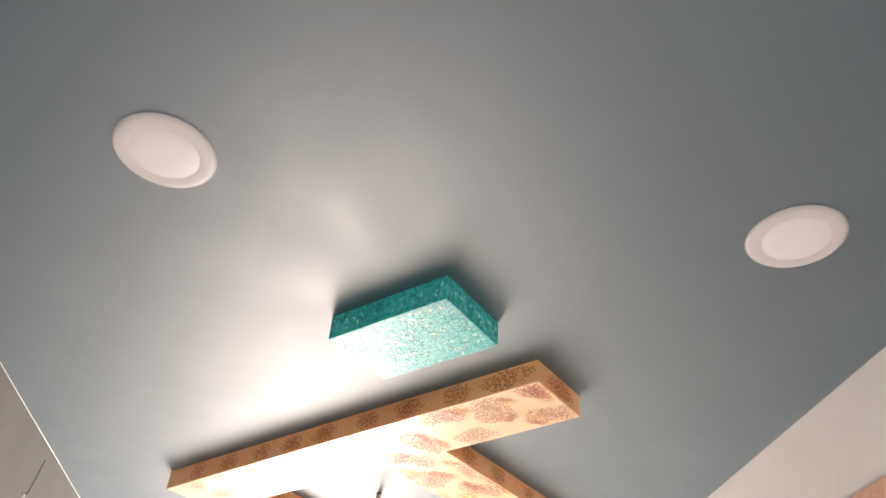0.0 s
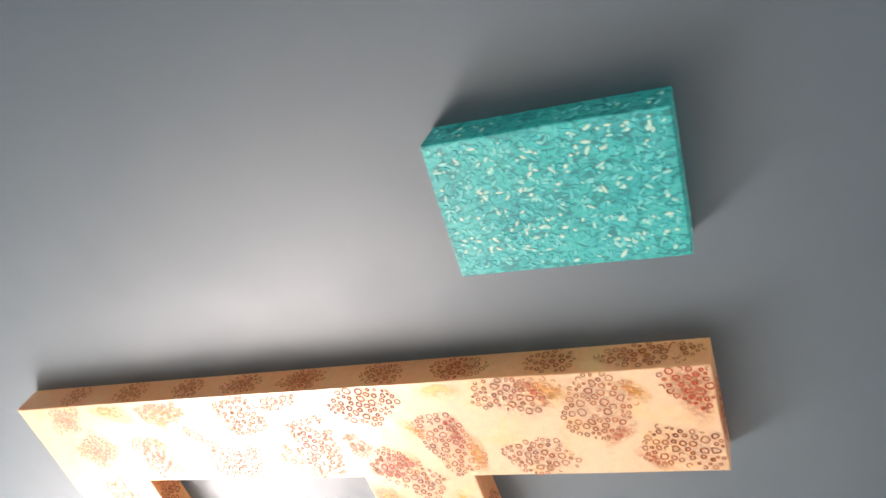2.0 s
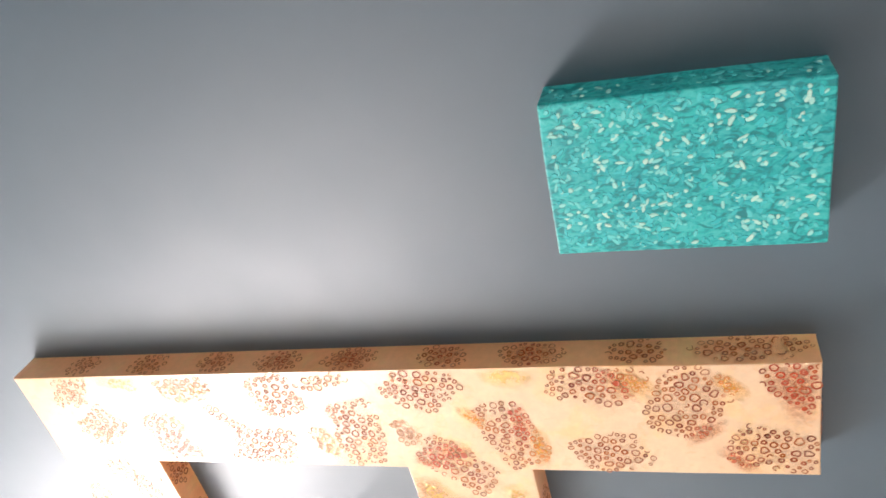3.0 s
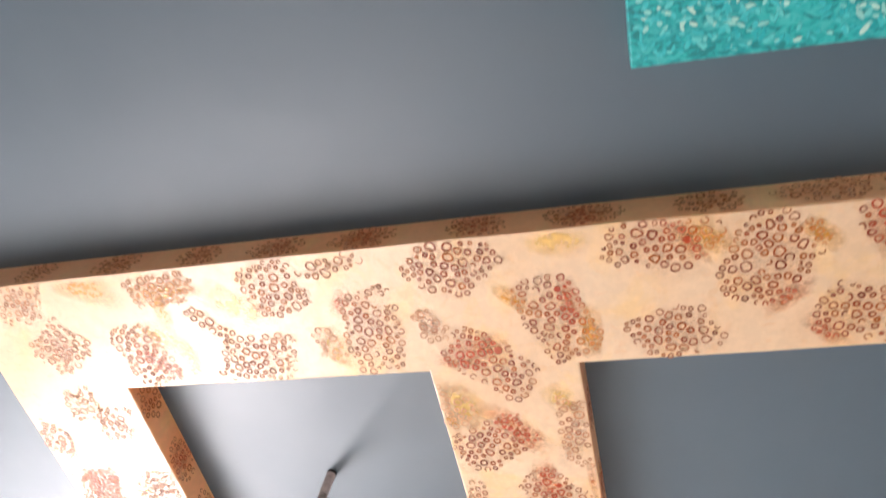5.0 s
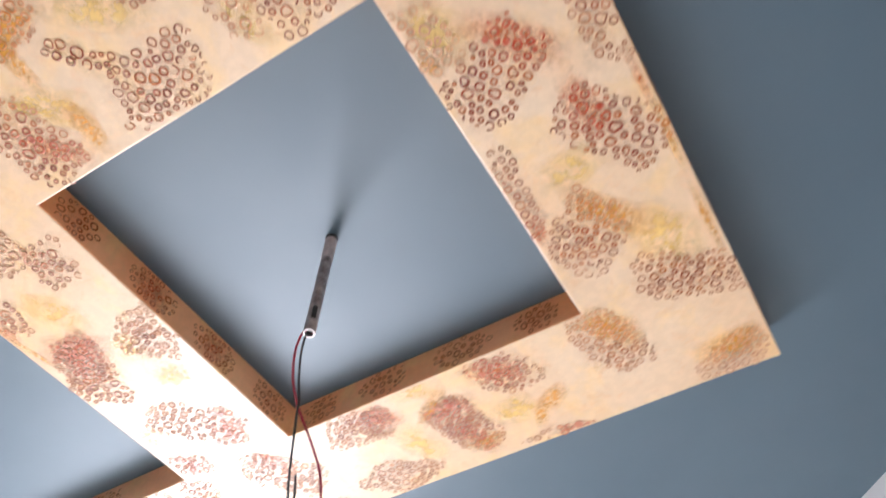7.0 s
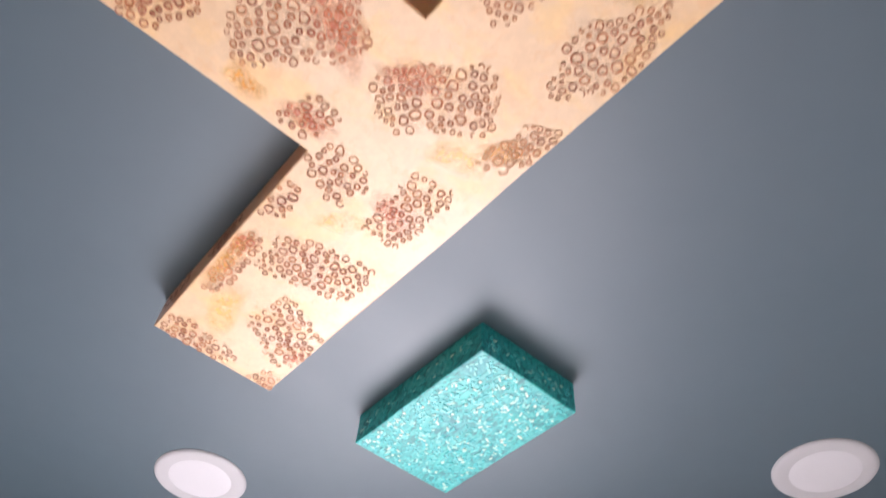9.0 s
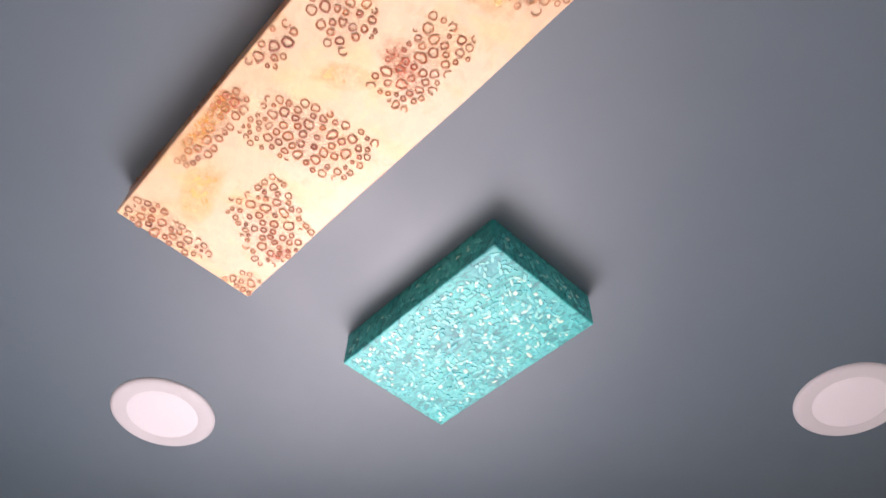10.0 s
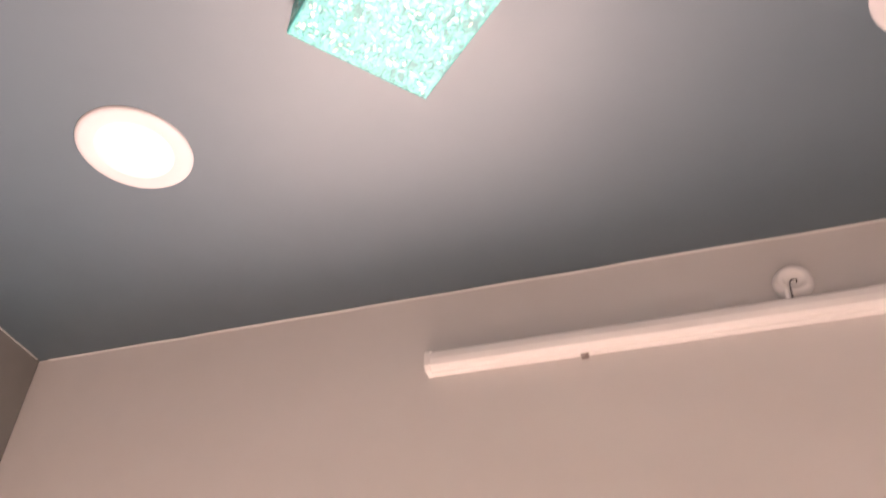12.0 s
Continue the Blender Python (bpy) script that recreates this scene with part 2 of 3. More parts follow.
def tube_along(points, radius, sides=8):
    """A round wire through the points, smoothed."""
    pts = [Vector(p) for p in points]
    fine = []
    for i in range(len(pts) - 1):
        p0, p1, p2, p3 = pts[max(i - 1, 0)], pts[i], pts[i + 1], pts[min(i + 2, len(pts) - 1)]
        for k in range(6):
            t = k / 6
            fine.append(0.5 * ((2 * p1) + (p2 - p0) * t + (2 * p0 - 5 * p1 + 4 * p2 - p3) * t * t + (3 * p1 - p0 - 3 * p2 + p3) * t ** 3))
    fine.append(pts[-1])
    bm = bmesh.new()
    loops = []
    for i, p in enumerate(fine):
        d = (fine[min(i + 1, len(fine) - 1)] - fine[max(i - 1, 0)]).normalized()
        side = d.cross(Vector((0.3, 0.9, 0.2))).normalized()
        up = d.cross(side)
        loops.append([bm.verts.new(p + radius * (side * math.cos(2 * math.pi * k / sides) + up * math.sin(2 * math.pi * k / sides)))
                      for k in range(sides)])
    for a, b in zip(loops, loops[1:]):
        for k in range(sides):
            j = (k + 1) % sides
            bm.faces.new((a[k], a[j], b[j], b[k]))
    bm.faces.new(loops[0][::-1])
    bm.faces.new(loops[-1])
    bmesh.ops.recalc_face_normals(bm, faces=bm.faces)
    return bm


# ---- the room ----
def far_v(u):
    return FAR_L + (FAR_R - FAR_L) * (u - LEFT) / (RIGHT - LEFT)


def left_u(v):
    """The left wall is a little out of square too."""
    return LEFT - 0.0455 * max(0.0, v - 0.6)


def uv_prism(corners, z0, z1):
    return prism([room(u, v) for u, v in corners], z0, z1)


T = 0.15
tagged(part("floor", uv_prism([(LEFT - T, BACK - T), (RIGHT + T, BACK - T), (RIGHT + T, far_v(RIGHT) + T), (LEFT - 2 * T, far_v(LEFT) + T)], -0.1, 0.0),
            FLOOR_TILE), "pale beige tiled floor of the room", "floor", kind="structure")
tagged(part("ceiling", uv_prism([(LEFT - T, BACK - T), (RIGHT + T, BACK - T), (RIGHT + T, far_v(RIGHT) + T), (LEFT - 2 * T, far_v(LEFT) + T)], CEIL, CEIL + 0.12),
            CEILING_PAINT), "flat ceiling in satin blue-grey paint", "ceiling", kind="structure")
tagged(part("wall_left", uv_prism([(left_u(BACK) - T, BACK), (left_u(BACK), BACK), (left_u(0.6), 0.6), (left_u(2.395), 2.395), (left_u(2.395) - T, 2.395)], 0.0, CEIL), DEEPENED_WALL_PAINT),
       "plain light grey wall, its paint darkened to deepen the corner", "wall", kind="structure")
tagged(part("wall_right", uv_prism([(RIGHT, BACK), (RIGHT + T, BACK), (RIGHT + T, far_v(RIGHT)), (RIGHT, far_v(RIGHT))], 0.0, CEIL), LOW_BOUNCE_PAINT),
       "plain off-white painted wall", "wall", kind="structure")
# the opening is cut only for the added fill lamp; no door is known here
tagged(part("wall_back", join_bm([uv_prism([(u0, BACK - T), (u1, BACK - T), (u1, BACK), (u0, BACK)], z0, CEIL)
                                  for u0, u1, z0 in ((LEFT - T, FILL_U0, 0.0), (FILL_U0, FILL_U1, FILL_Z1), (FILL_U1, RIGHT + T, 0.0))]), WALL_PAINT),
       "plain off-white painted wall with an opening added for fill light", "wall", kind="structure")


def far_piece(u0, u1, z0, z1):
    return uv_prism([(u0, far_v(u0)), (u1, far_v(u1)), (u1, far_v(u1) + T), (u0, far_v(u0) + T)], z0, z1)


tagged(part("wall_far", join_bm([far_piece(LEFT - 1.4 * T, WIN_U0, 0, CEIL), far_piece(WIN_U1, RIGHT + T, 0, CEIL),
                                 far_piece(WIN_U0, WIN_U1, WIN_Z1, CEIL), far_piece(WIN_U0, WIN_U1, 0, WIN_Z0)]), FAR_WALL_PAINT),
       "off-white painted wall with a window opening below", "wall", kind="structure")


def bead(points, name="trim", radius=0.0017):
    """The thin ragged line of white filler where a wall meets the ceiling."""
    return tagged(part(name, tube_along(points, radius, 6), CAULK), "thin white filler line under the ceiling", "trim", kind="structure")


rnd = random.Random(4)
bead([room(left_u(BACK + 0.05 + (far_v(LEFT) - BACK - 0.06) * k / 24) + 0.001 + rnd.uniform(0, 0.0015), BACK + 0.05 + (far_v(LEFT) - BACK - 0.06) * k / 24, CEIL - 0.001 - rnd.uniform(0, 0.002)) for k in range(25)])
bead([room(LEFT - 0.05 + (RIGHT - LEFT + 0.04) * k / 24, far_v(LEFT - 0.05 + (RIGHT - LEFT + 0.04) * k / 24) - 0.001, CEIL - 0.001 - rnd.uniform(0, 0.003))
      for k in range(25)], radius=0.003)


# ---- the ceiling frame ----
FX = (-0.542, 0.0, 0.295, 0.967, 1.247, 1.79)
FY = (0.0, 0.279, 0.948, 1.229)
FRAME_CELLS = [(1, 0), (2, 0), (3, 0), (4, 0), (1, 1), (3, 1), (0, 2), (1, 2), (2, 2), (3, 2)]


def on_frame(x, y, m=0.0):
    return any(FX[i] + m <= x <= FX[i + 1] - m and FY[j] + m <= y <= FY[j + 1] - m for i, j in
               FRAME_CELLS) or (FX[1] + m <= x <= FX[5] - m and FY[0] + m <= y <= FY[1] - m) or (
        FX[0] + m <= x <= FX[4] - m and FY[2] + m <= y <= FY[3] - m) or (
        FY[0] + m <= y <= FY[3] - m and (FX[1] + m <= x <= FX[2] - m or FX[3] + m <= x <= FX[4] - m))


def frame_mesh():
    bm = bmesh.new()
    grid = {}

    def corner(i, j, z):
        key = (i, j, z)
        if key not in grid:
            x, y = FX[i], FY[j]
            if i == 0:
                y += 0.007 if j == 2 else -0.004
            if i == 5:
                y += -0.004 if j == 1 else 0.003
            grid[key] = bm.verts.new((x, y, z))
        return grid[key]

    for i, j in FRAME_CELLS:
        bm.faces.new([corner(a, b, FACE) for a, b in ((i, j), (i, j + 1), (i + 1, j + 1), (i + 1, j))])
    border = [e for e in bm.edges if len(e.link_faces) == 1]
    up = bmesh.ops.extrude_edge_only(bm, edges=border)
    for e in up["geom"]:
        if isinstance(e, bmesh.types.BMVert):
            e.co.z = CEIL + 0.002
    low = [e for e in bm.edges if len(e.link_faces) == 2 and abs(e.calc_face_angle(0.0)) > 0.5]
    bmesh.ops.bevel(bm, geom=low, offset=0.003, segments=2, profile=0.5, affect="EDGES")
    bmesh.ops.subdivide_edges(bm, edges=[e for e in bm.edges if e.calc_length() > 0.2], cuts=6, use_grid_fill=True)
    for v in bm.verts:
        if v.co.z < CEIL - 0.02:
            q = v.co * 5.0
            v.co.x += 0.0022 * noise.noise(q)
            v.co.y += 0.0022 * noise.noise(q + Vector((9, 0, 0)))
            v.co.z += 0.0003 * noise.noise(q + Vector((0, 7, 0)))
    bmesh.ops.recalc_face_normals(bm, faces=bm.faces)
    return bm


EX, EY = Vector((1, 0, 0)), Vector((0, 1, 0))
ceiling_frame = tagged(part("ceiling_frame", frame_mesh(), FRAME_PAINT),
                       "cream and ochre ceiling frame stamped with brown rings", "ceiling decor")
ceiling_frame.data.materials.append(SIDE_PAINT)
for poly in ceiling_frame.data.polygons:
    poly.material_index = 1 if abs(poly.normal.z) < 0.9 else 0


# stamped patches: x, y, half length, half width, angle, lean, depth of print; then stains: x, y, half length, half width, angle
NEAR_BEAM = [(1.405, 0.046, 0.047, 0.072, -53, 0.45, 0.9), (1.568, 0.089, 0.059, 0.08, 25, -0.01, 0.9), (1.418, 0.224, 0.061, 0.051, -18, 0.39, 0.8),
             (1.716, 0.209, 0.047, 0.072, -68, 0.21, 0.9), (1.745, 0.041, 0.049, 0.044, -83, -0.55, 1), (1.053, 0.046, 0.06, 0.056, -42, 0.34, 0.95),
             (1.221, 0.177, 0.051, 0.083, -16, 0.07, 1), (1.086, 0.266, 0.046, 0.084, -52, -0.02, 1), (0.881, 0.172, 0.052, 0.089, -4, -0.09, 0.8),
             (0.989, 0.164, 0.018, 0.027, -16, 0.33, 0.35), (0.711, 0.066, 0.052, 0.054, -12, 0.11, 0.7),
             (0.63, 0.218, 0.075, 0.046, 2, -0.28, 0.75), (0.554, 0.13, 0.016, 0.039, -6, 0.67, 0.8), (0.381, 0.194, 0.051, 0.071, -8, 0.14, 0.75)]
NEAR_CORNER = [(0.483, 0.044, 0.066, 0.031, -4, -0.11, 0.7), (0.835, 0.028, 0.053, 0.011, -12, 0.12, 0.6),
               (0.784, 0.199, 0.019, 0.035, -4, 0.1, 0.45), (0.992, 0.171, 0.021, 0.03, -2, 0.13, 0.4), (0.153, 0.045, 0.046, 0.04, -4, -0.45, 0.5),
               (0.188, 0.16, 0.061, 0.045, -37, -0.01, 0.6), (0.161, 0.317, 0.038, 0.037, -11, -0.23, 0.4),
               (0.219, 0.373, 0.038, 0.041, -2, -0.12, 0.6), (0.078, 0.579, 0.044, 0.059, -2, -0.34, 0.5),
               (0.25, 0.555, 0.034, 0.032, 1, -0.24, 0.25)]
RIGHT_ARM = [(1.057, 0.465, 0.081, 0.048, -29, -0.04, 1), (1.166, 0.627, 0.047, 0.085, -47, -0.15, 0.95),
             (1.054, 0.793, 0.072, 0.057, -45, -0.25, 0.8), (1.22, 0.448, 0.027, 0.076, 19, 0.4, 0.5), (0.988, 0.672, 0.015, 0.084, -17, -0.41, 0.6),
             (1.167, 0.957, 0.047, 0.084, -80, -0.28, 0.7), (1.176, 1.184, 0.069, 0.039, -31, 0.26, 0.45),
             (0.984, 1.036, 0.048, 0.078, 2, 0.26, 0.6), (0.774, 1.009, 0.057, 0.051, 7, 0.4, 0.75), (0.626, 1.084, 0.047, 0.063, -18, -0.15, 0.7),
             (0.479, 1.005, 0.038, 0.034, -4, 0.22, 0.6), (1, 0.371, 0.031, 0.051, -1, -0, 0.2)]
FAR_BEAM = [(0.072, 0.605, 0.054, 0.076, 27, 0.15, 0.9), (0.158, 0.822, 0.096, 0.048, 44, 0.01, 0.7), (0.21, 1.044, 0.089, 0.053, 49, 0.02, 0.7),
            (0.052, 0.917, 0.035, 0.028, 17, 0.33, 0.8), (-0.002, 1.011, 0.038, 0.047, 13, -0.13, 0.8), (0.022, 1.144, 0.073, 0.039, -1, 0.13, 0.75),
            (-0.286, 0.985, 0.085, 0.015, -3, 0.11, 0.8), (-0.109, 0.973, 0.039, 0.016, -3, 0.3, 0.8), (-0.193, 1.103, 0.049, 0.085, -8, 0.14, 0.85),
            (-0.375, 1.16, 0.057, 0.074, 18, -0.16, 0.8), (-0.518, 1.035, 0.033, 0.064, 24, 0.21, 0.85),
            (-0.519, 1.208, 0.025, 0.027, 37, 0.38, 0.6), (0.205, 1.185, 0.025, 0.022, -1, 0.52, 0.6)]
FAR_MIDDLE = [(0.428, 1.177, 0.059, 0.054, -25, 0.59, 0.7), (0.44, 1.003, 0.068, 0.043, 8, -0.24, 0.7),
              (0.635, 1.102, 0.044, 0.081, -17, 0.04, 0.85), (0.797, 1.215, 0.031, 0.023, -15, 2, 0.7), (0.235, 0.596, 0.054, 0.036, 40, 0.11, 0.7),
              (0.044, 0.412, 0.035, 0.037, 40, 0.35, 0.75), (0.247, 1.202, 0.037, 0.023, -7, 0.44, 0.5)]
RED_NEAR = [(1.245, 0.145, 0.049, 0.019, 88), (1.068, 0.232, 0.053, 0.024, -15), (1.442, 0.036, 0.056, 0.013, 57), (1.594, 0.167, 0.041, 0.016, -35),
            (1.75, 0.06, 0.078, 0.035, 75), (1.65, 0.24, 0.041, 0.015, 47), (1.104, 0.427, 0.077, 0.026, 49), (1.149, 0.577, 0.055, 0.024, 84),
            (1.028, 0.261, 0.047, 0.014, 13), (1.089, 0.229, 0.024, 0.011, 93), (0.405, 0.222, 0.055, 0.02, 47), (0.829, 0.106, 0.025, 0.012, 119),
            (0.1, 0.54, 0.064, 0.036, 19), (0.755, 0.994, 0.067, 0.032, 33), (0.491, 1.002, 0.052, 0.028, 30), (1.235, 0.574, 0.047, 0.007, 88),
            (0.983, 0.748, 0.029, 0.012, 100)]
RED_FAR = [(0.097, 0.546, 0.052, 0.031, 144), (0.203, 0.863, 0.078, 0.032, 123), (0.212, 0.992, 0.05, 0.025, 58), (0.011, 0.442, 0.039, 0.017, 84),
           (0.047, 0.92, 0.046, 0.02, 91), (-0.005, 1.121, 0.042, 0.019, 113), (0.493, 0.981, 0.051, 0.025, 77), (0.625, 1.038, 0.057, 0.026, 1),
           (0.634, 1.15, 0.051, 0.02, 72), (0.827, 1.224, 0.041, 0.015, 4), (-0.232, 0.967, 0.031, 0.017, 69), (-0.417, 1.208, 0.025, 0.012, 16)]
OCHRE_NEAR = [(1.479, 0.043, 0.045, 0.021, 32), (1.642, 0.052, 0.034, 0.018, 43), (1.275, 0.214, 0.057, 0.02, 89), (1.149, 0.13, 0.034, 0.015, 46),
              (1.101, 0.772, 0.076, 0.03, 55), (0.991, 0.995, 0.066, 0.033, 48), (0.978, 0.4, 0.027, 0.013, 55), (1.239, 0.677, 0.068, 0.007, 92),
              (1.234, 0.863, 0.079, 0.007, 90), (1.188, 1.15, 0.078, 0.032, -3), (0.482, 0.048, 0.071, 0.023, -5), (0.465, 0.082, 0.05, 0.016, 91),
              (0.478, 0.221, 0.046, 0.02, -84), (0.314, 0.022, 0.071, 0.03, 25)]
OCHRE_FAR = [(0.822, 1.119, 0.043, 0.021, -38), (0.213, 0.692, 0.047, 0.026, 19), (0.035, 0.807, 0.033, 0.019, 101),
             (0.595, 1.027, 0.052, 0.017, -41), (0.784, 1.152, 0.036, 0.013, 112), (-0.292, 0.971, 0.077, 0.018, 1),
             (0.209, 1.176, 0.037, 0.021, 33), (0.643, 1.166, 0.04, 0.016, -9), (0.018, 0.509, 0.043, 0.007, 78)]
YELLOW = [(0.626, 0.094, 0.068, 0.035, 43), (0.446, 0.161, 0.065, 0.034, 39), (1.01, 0.362, 0.063, 0.037, 54), (1.081, 0.664, 0.047, 0.031, -3),
          (1.162, 0.857, 0.071, 0.044, 69), (1.202, 0.358, 0.038, 0.023, 54), (1.239, 0.02, 0.054, 0.026, 18), (0.133, 0.454, 0.063, 0.034, 54),
          (0.19, 0.591, 0.041, 0.027, 84), (0.201, 0.68, 0.056, 0.037, 119), (0.584, 0.954, 0.055, 0.034, 22), (0.522, 1.106, 0.069, 0.034, 70),
          (0.75, 1.111, 0.054, 0.033, -8), (-0.078, 1.073, 0.042, 0.02, 60), (-0.403, 1.033, 0.069, 0.029, -17), (0.152, 1.133, 0.049, 0.024, 66),
          (0.796, 0.209, 0.046, 0.025, 81)]

DOWN, UP = Vector((0, 0, -1)), Vector((0, 0, 1))
washes, stamps = itertools.count(), itertools.count()


def wash(x, y, half_a, half_b, angle, strength, mat):
    """A wash of colour: a flat uneven disc a hair below the surface of the frame."""
    z = FACE - 0.0004 - 0.000006 * next(washes)
    bm = bmesh.new()
    layer = bm.verts.layers.float_color.new("wash_weight")
    ca, sa = math.cos(radians(angle)), math.sin(radians(angle))
    mid = bm.verts.new((x, y, z))
    mid[layer] = grey(strength) + (1.0,)
    loops = []
    for f, d in ((0.42, 0.85), (1.22, 0.0)):
        loop = []
        for k in range(26):
            t = 2 * math.pi * k / 26
            r = f * (1.0 + 0.35 * noise.noise(Vector((x * 7 + 1.4 * math.cos(t), y * 7 + 1.4 * math.sin(t), f))))
            c, s = math.cos(t), math.sin(t)
            a, b = half_a * r * math.copysign(abs(c) ** 0.75, c), half_b * r * math.copysign(abs(s) ** 0.75, s)
            px, py = x + a * ca - b * sa, y + a * sa + b * ca
            cut = 1.0
            while not on_frame(x + (px - x) * cut, y + (py - y) * cut, 0.004) and cut > 0.05:
                cut -= 0.05
            v = bm.verts.new((x + (px - x) * cut, y + (py - y) * cut, z))
            v[layer] = grey(strength * d) + (1.0,)
            loop.append(v)
        loops.append(loop)
    for k in range(26):
        j = (k + 1) % 26
        bm.faces.new((mid, loops[0][j], loops[0][k]))
        bm.faces.new((loops[0][k], loops[0][j], loops[1][j], loops[1][k]))
    part("colour_wash", bm, mat, ceiling_frame)


def stained(x, y, stains):
    """How strongly the stains colour a point, 0 to 1."""
    best = 0.0
    for sx, sy, ha, hb, ang in stains:
        c, s = math.cos(radians(ang)), math.sin(radians(ang))
        a, b = (x - sx) * c + (y - sy) * s, (y - sy) * c - (x - sx) * s
        best = max(best, min(1.0, 1.9 - 1.2 * math.hypot(a / ha, b / hb)))
    return best


def scatter(inside, wide, high, step):
    """Uneven seats for rings, no two closer than about a step, where inside(a, b) is below 1."""
    seats = []
    for _ in range(int(140 * wide * high / step ** 2)):
        a, b = rnd.uniform(-wide, wide), rnd.uniform(-high, high)
        q = inside(a, b)
        if q >= 1.0:
            continue
        own = step * rnd.uniform(0.60, 1.15) * (1.0 if q < 0.75 else 0.76)
        if all((a - p) ** 2 + (b - r) ** 2 > (0.5 * (own + o)) ** 2 for p, r, o, _ in seats):
            seats.append((a, b, own, q))
    return seats


def print_rings(seats, place, out, tint, depth):
    """Rings that crowd one another like cells: each a low, uneven loop of paint, some of them broken."""
    bm = bmesh.new()
    layer = bm.verts.layers.float_color.new("ring_tint")
    seg = 14
    for a, b, own, q in seats:
        press = 0.5 + 0.9 * noise.noise(Vector((place(a, b).x * 16, place(a, b).y * 16, 3.3))) + 0.35 * rnd.random()
        if press < 0.02 + 0.25 * (1.0 - depth):
            continue
        near = [(p - a, r - b) for p, r, _, _ in seats if 0 < (p - a) ** 2 + (r - b) ** 2 < 0.002]
        reach = []
        for k in range(seg):
            c, s = math.cos(2 * math.pi * k / seg), math.sin(2 * math.pi * k / seg)
            far = 0.62 * own
            for dx, dy in near:
                lean = dx * c + dy * s
                if lean > 0:
                    far = min(far, 0.5 * (dx * dx + dy * dy) / lean)
            reach.append(far)
        reach = [max(0.0032, 0.15 * reach[k - 1] + 0.7 * reach[k] + 0.15 * reach[(k + 1) % seg] - 0.0016) * rnd.uniform(0.93, 1.06) for k in range(seg)]
        thick = (0.60 + 0.28 * depth) * (0.0029 + 0.0012 * min(1.0, max(0.0, press)) + 0.0006 * rnd.random()) * (0.75 if q > 0.85 else 1.0)
        arc = 1.0 if press > 0.25 and q < 0.95 else rnd.choice((0.5, 0.75, 1.0))
        start = rnd.randrange(seg)
        red, ochre = tint(a, b)
        shade = (0.9 * red, 0.9 * ochre, max(0.0, min(0.85, (1.0 - depth) * 0.8 + 0.25 * (q - 0.6) + rnd.uniform(-0.1, 0.1))), 1.0)
        loops = []
        for inset, h in ((0.0, 0.0), (0.5, 0.00045), (1.0, 0.0)):
            loop = []
            for k in range(seg):
                t = 2 * math.pi * k / seg
                d = max(0.0006, reach[k] - inset * thick)
                v = bm.verts.new(place(a + d * math.cos(t), b + d * math.sin(t)) + out * h)
                v[layer] = shade
                loop.append(v)
            loops.append(loop)
        for la, lb in zip(loops, loops[1:]):
            for k in range(seg):
                if (k - start) % seg < arc * seg:
                    j = (k + 1) % seg
                    bm.faces.new((la[k], la[j], lb[j], lb[k]))
        if red > 0.75 and rnd.random() < 0.08:
            bm.faces.new(loops[2])
    bmesh.ops.delete(bm, geom=[v for v in bm.verts if not v.link_faces], context="VERTS")
    if len(bm.verts):
        bmesh.ops.recalc_face_normals(bm, faces=bm.faces)
        part("stamped_patch", bm, RING_PAINT, ceiling_frame)
    else:
        bm.free()


def patch(x, y, half_a, half_b, angle, skew, depth):
    """A stamped patch of rings on the underside of the frame: a leaning four-cornered shape with uneven edges."""
    ca, sa = math.cos(radians(angle)), math.sin(radians(angle))

    def spot(a, b):
        return x + a * ca - b * sa, y + a * sa + b * ca

    def inside(a, b):
        px, py = spot(a, b)
        if not on_frame(px, py, 0.006):
            return 2.0
        u, w = abs(a - skew * b) / (half_a + 0.004), abs(b) / (half_b + 0.004)
        return max(u, w, 0.58 * (u + w)) + 0.16 * noise.noise(Vector((px * 24, py * 24, 1.7)))

    def tint(a, b):
        px, py = spot(a, b)
        return stained(px, py, RED_NEAR + RED_FAR), stained(px, py, OCHRE_NEAR + OCHRE_FAR)

    low = FACE - 0.0013 - 0.00001 * next(stamps)

    def place(a, b):
        return Vector((*spot(a, b), low))

    seats = scatter(inside, half_a + abs(skew) * half_b + 0.01, half_b + 0.01, 0.0188)
    print_rings(seats, place, DOWN, tint, depth)
    if on_frame(x, y, 0.01):
        wash(x, y, half_a, half_b, angle, 0.36 + 0.15 * (1.0 - depth), PINK_WASH)


for row in NEAR_BEAM + NEAR_CORNER + RIGHT_ARM:
    patch(*row)
for row in FAR_BEAM + FAR_MIDDLE:
    patch(*row[:6], 0.85 * row[6])
for row in YELLOW:
    wash(*row, 0.75, YELLOW_WASH)
for row in RED_NEAR + RED_FAR:
    wash(*row, 0.78, RED_WASH)
for row in OCHRE_NEAR + OCHRE_FAR:
    wash(*row, 0.85, OCHRE_WASH)


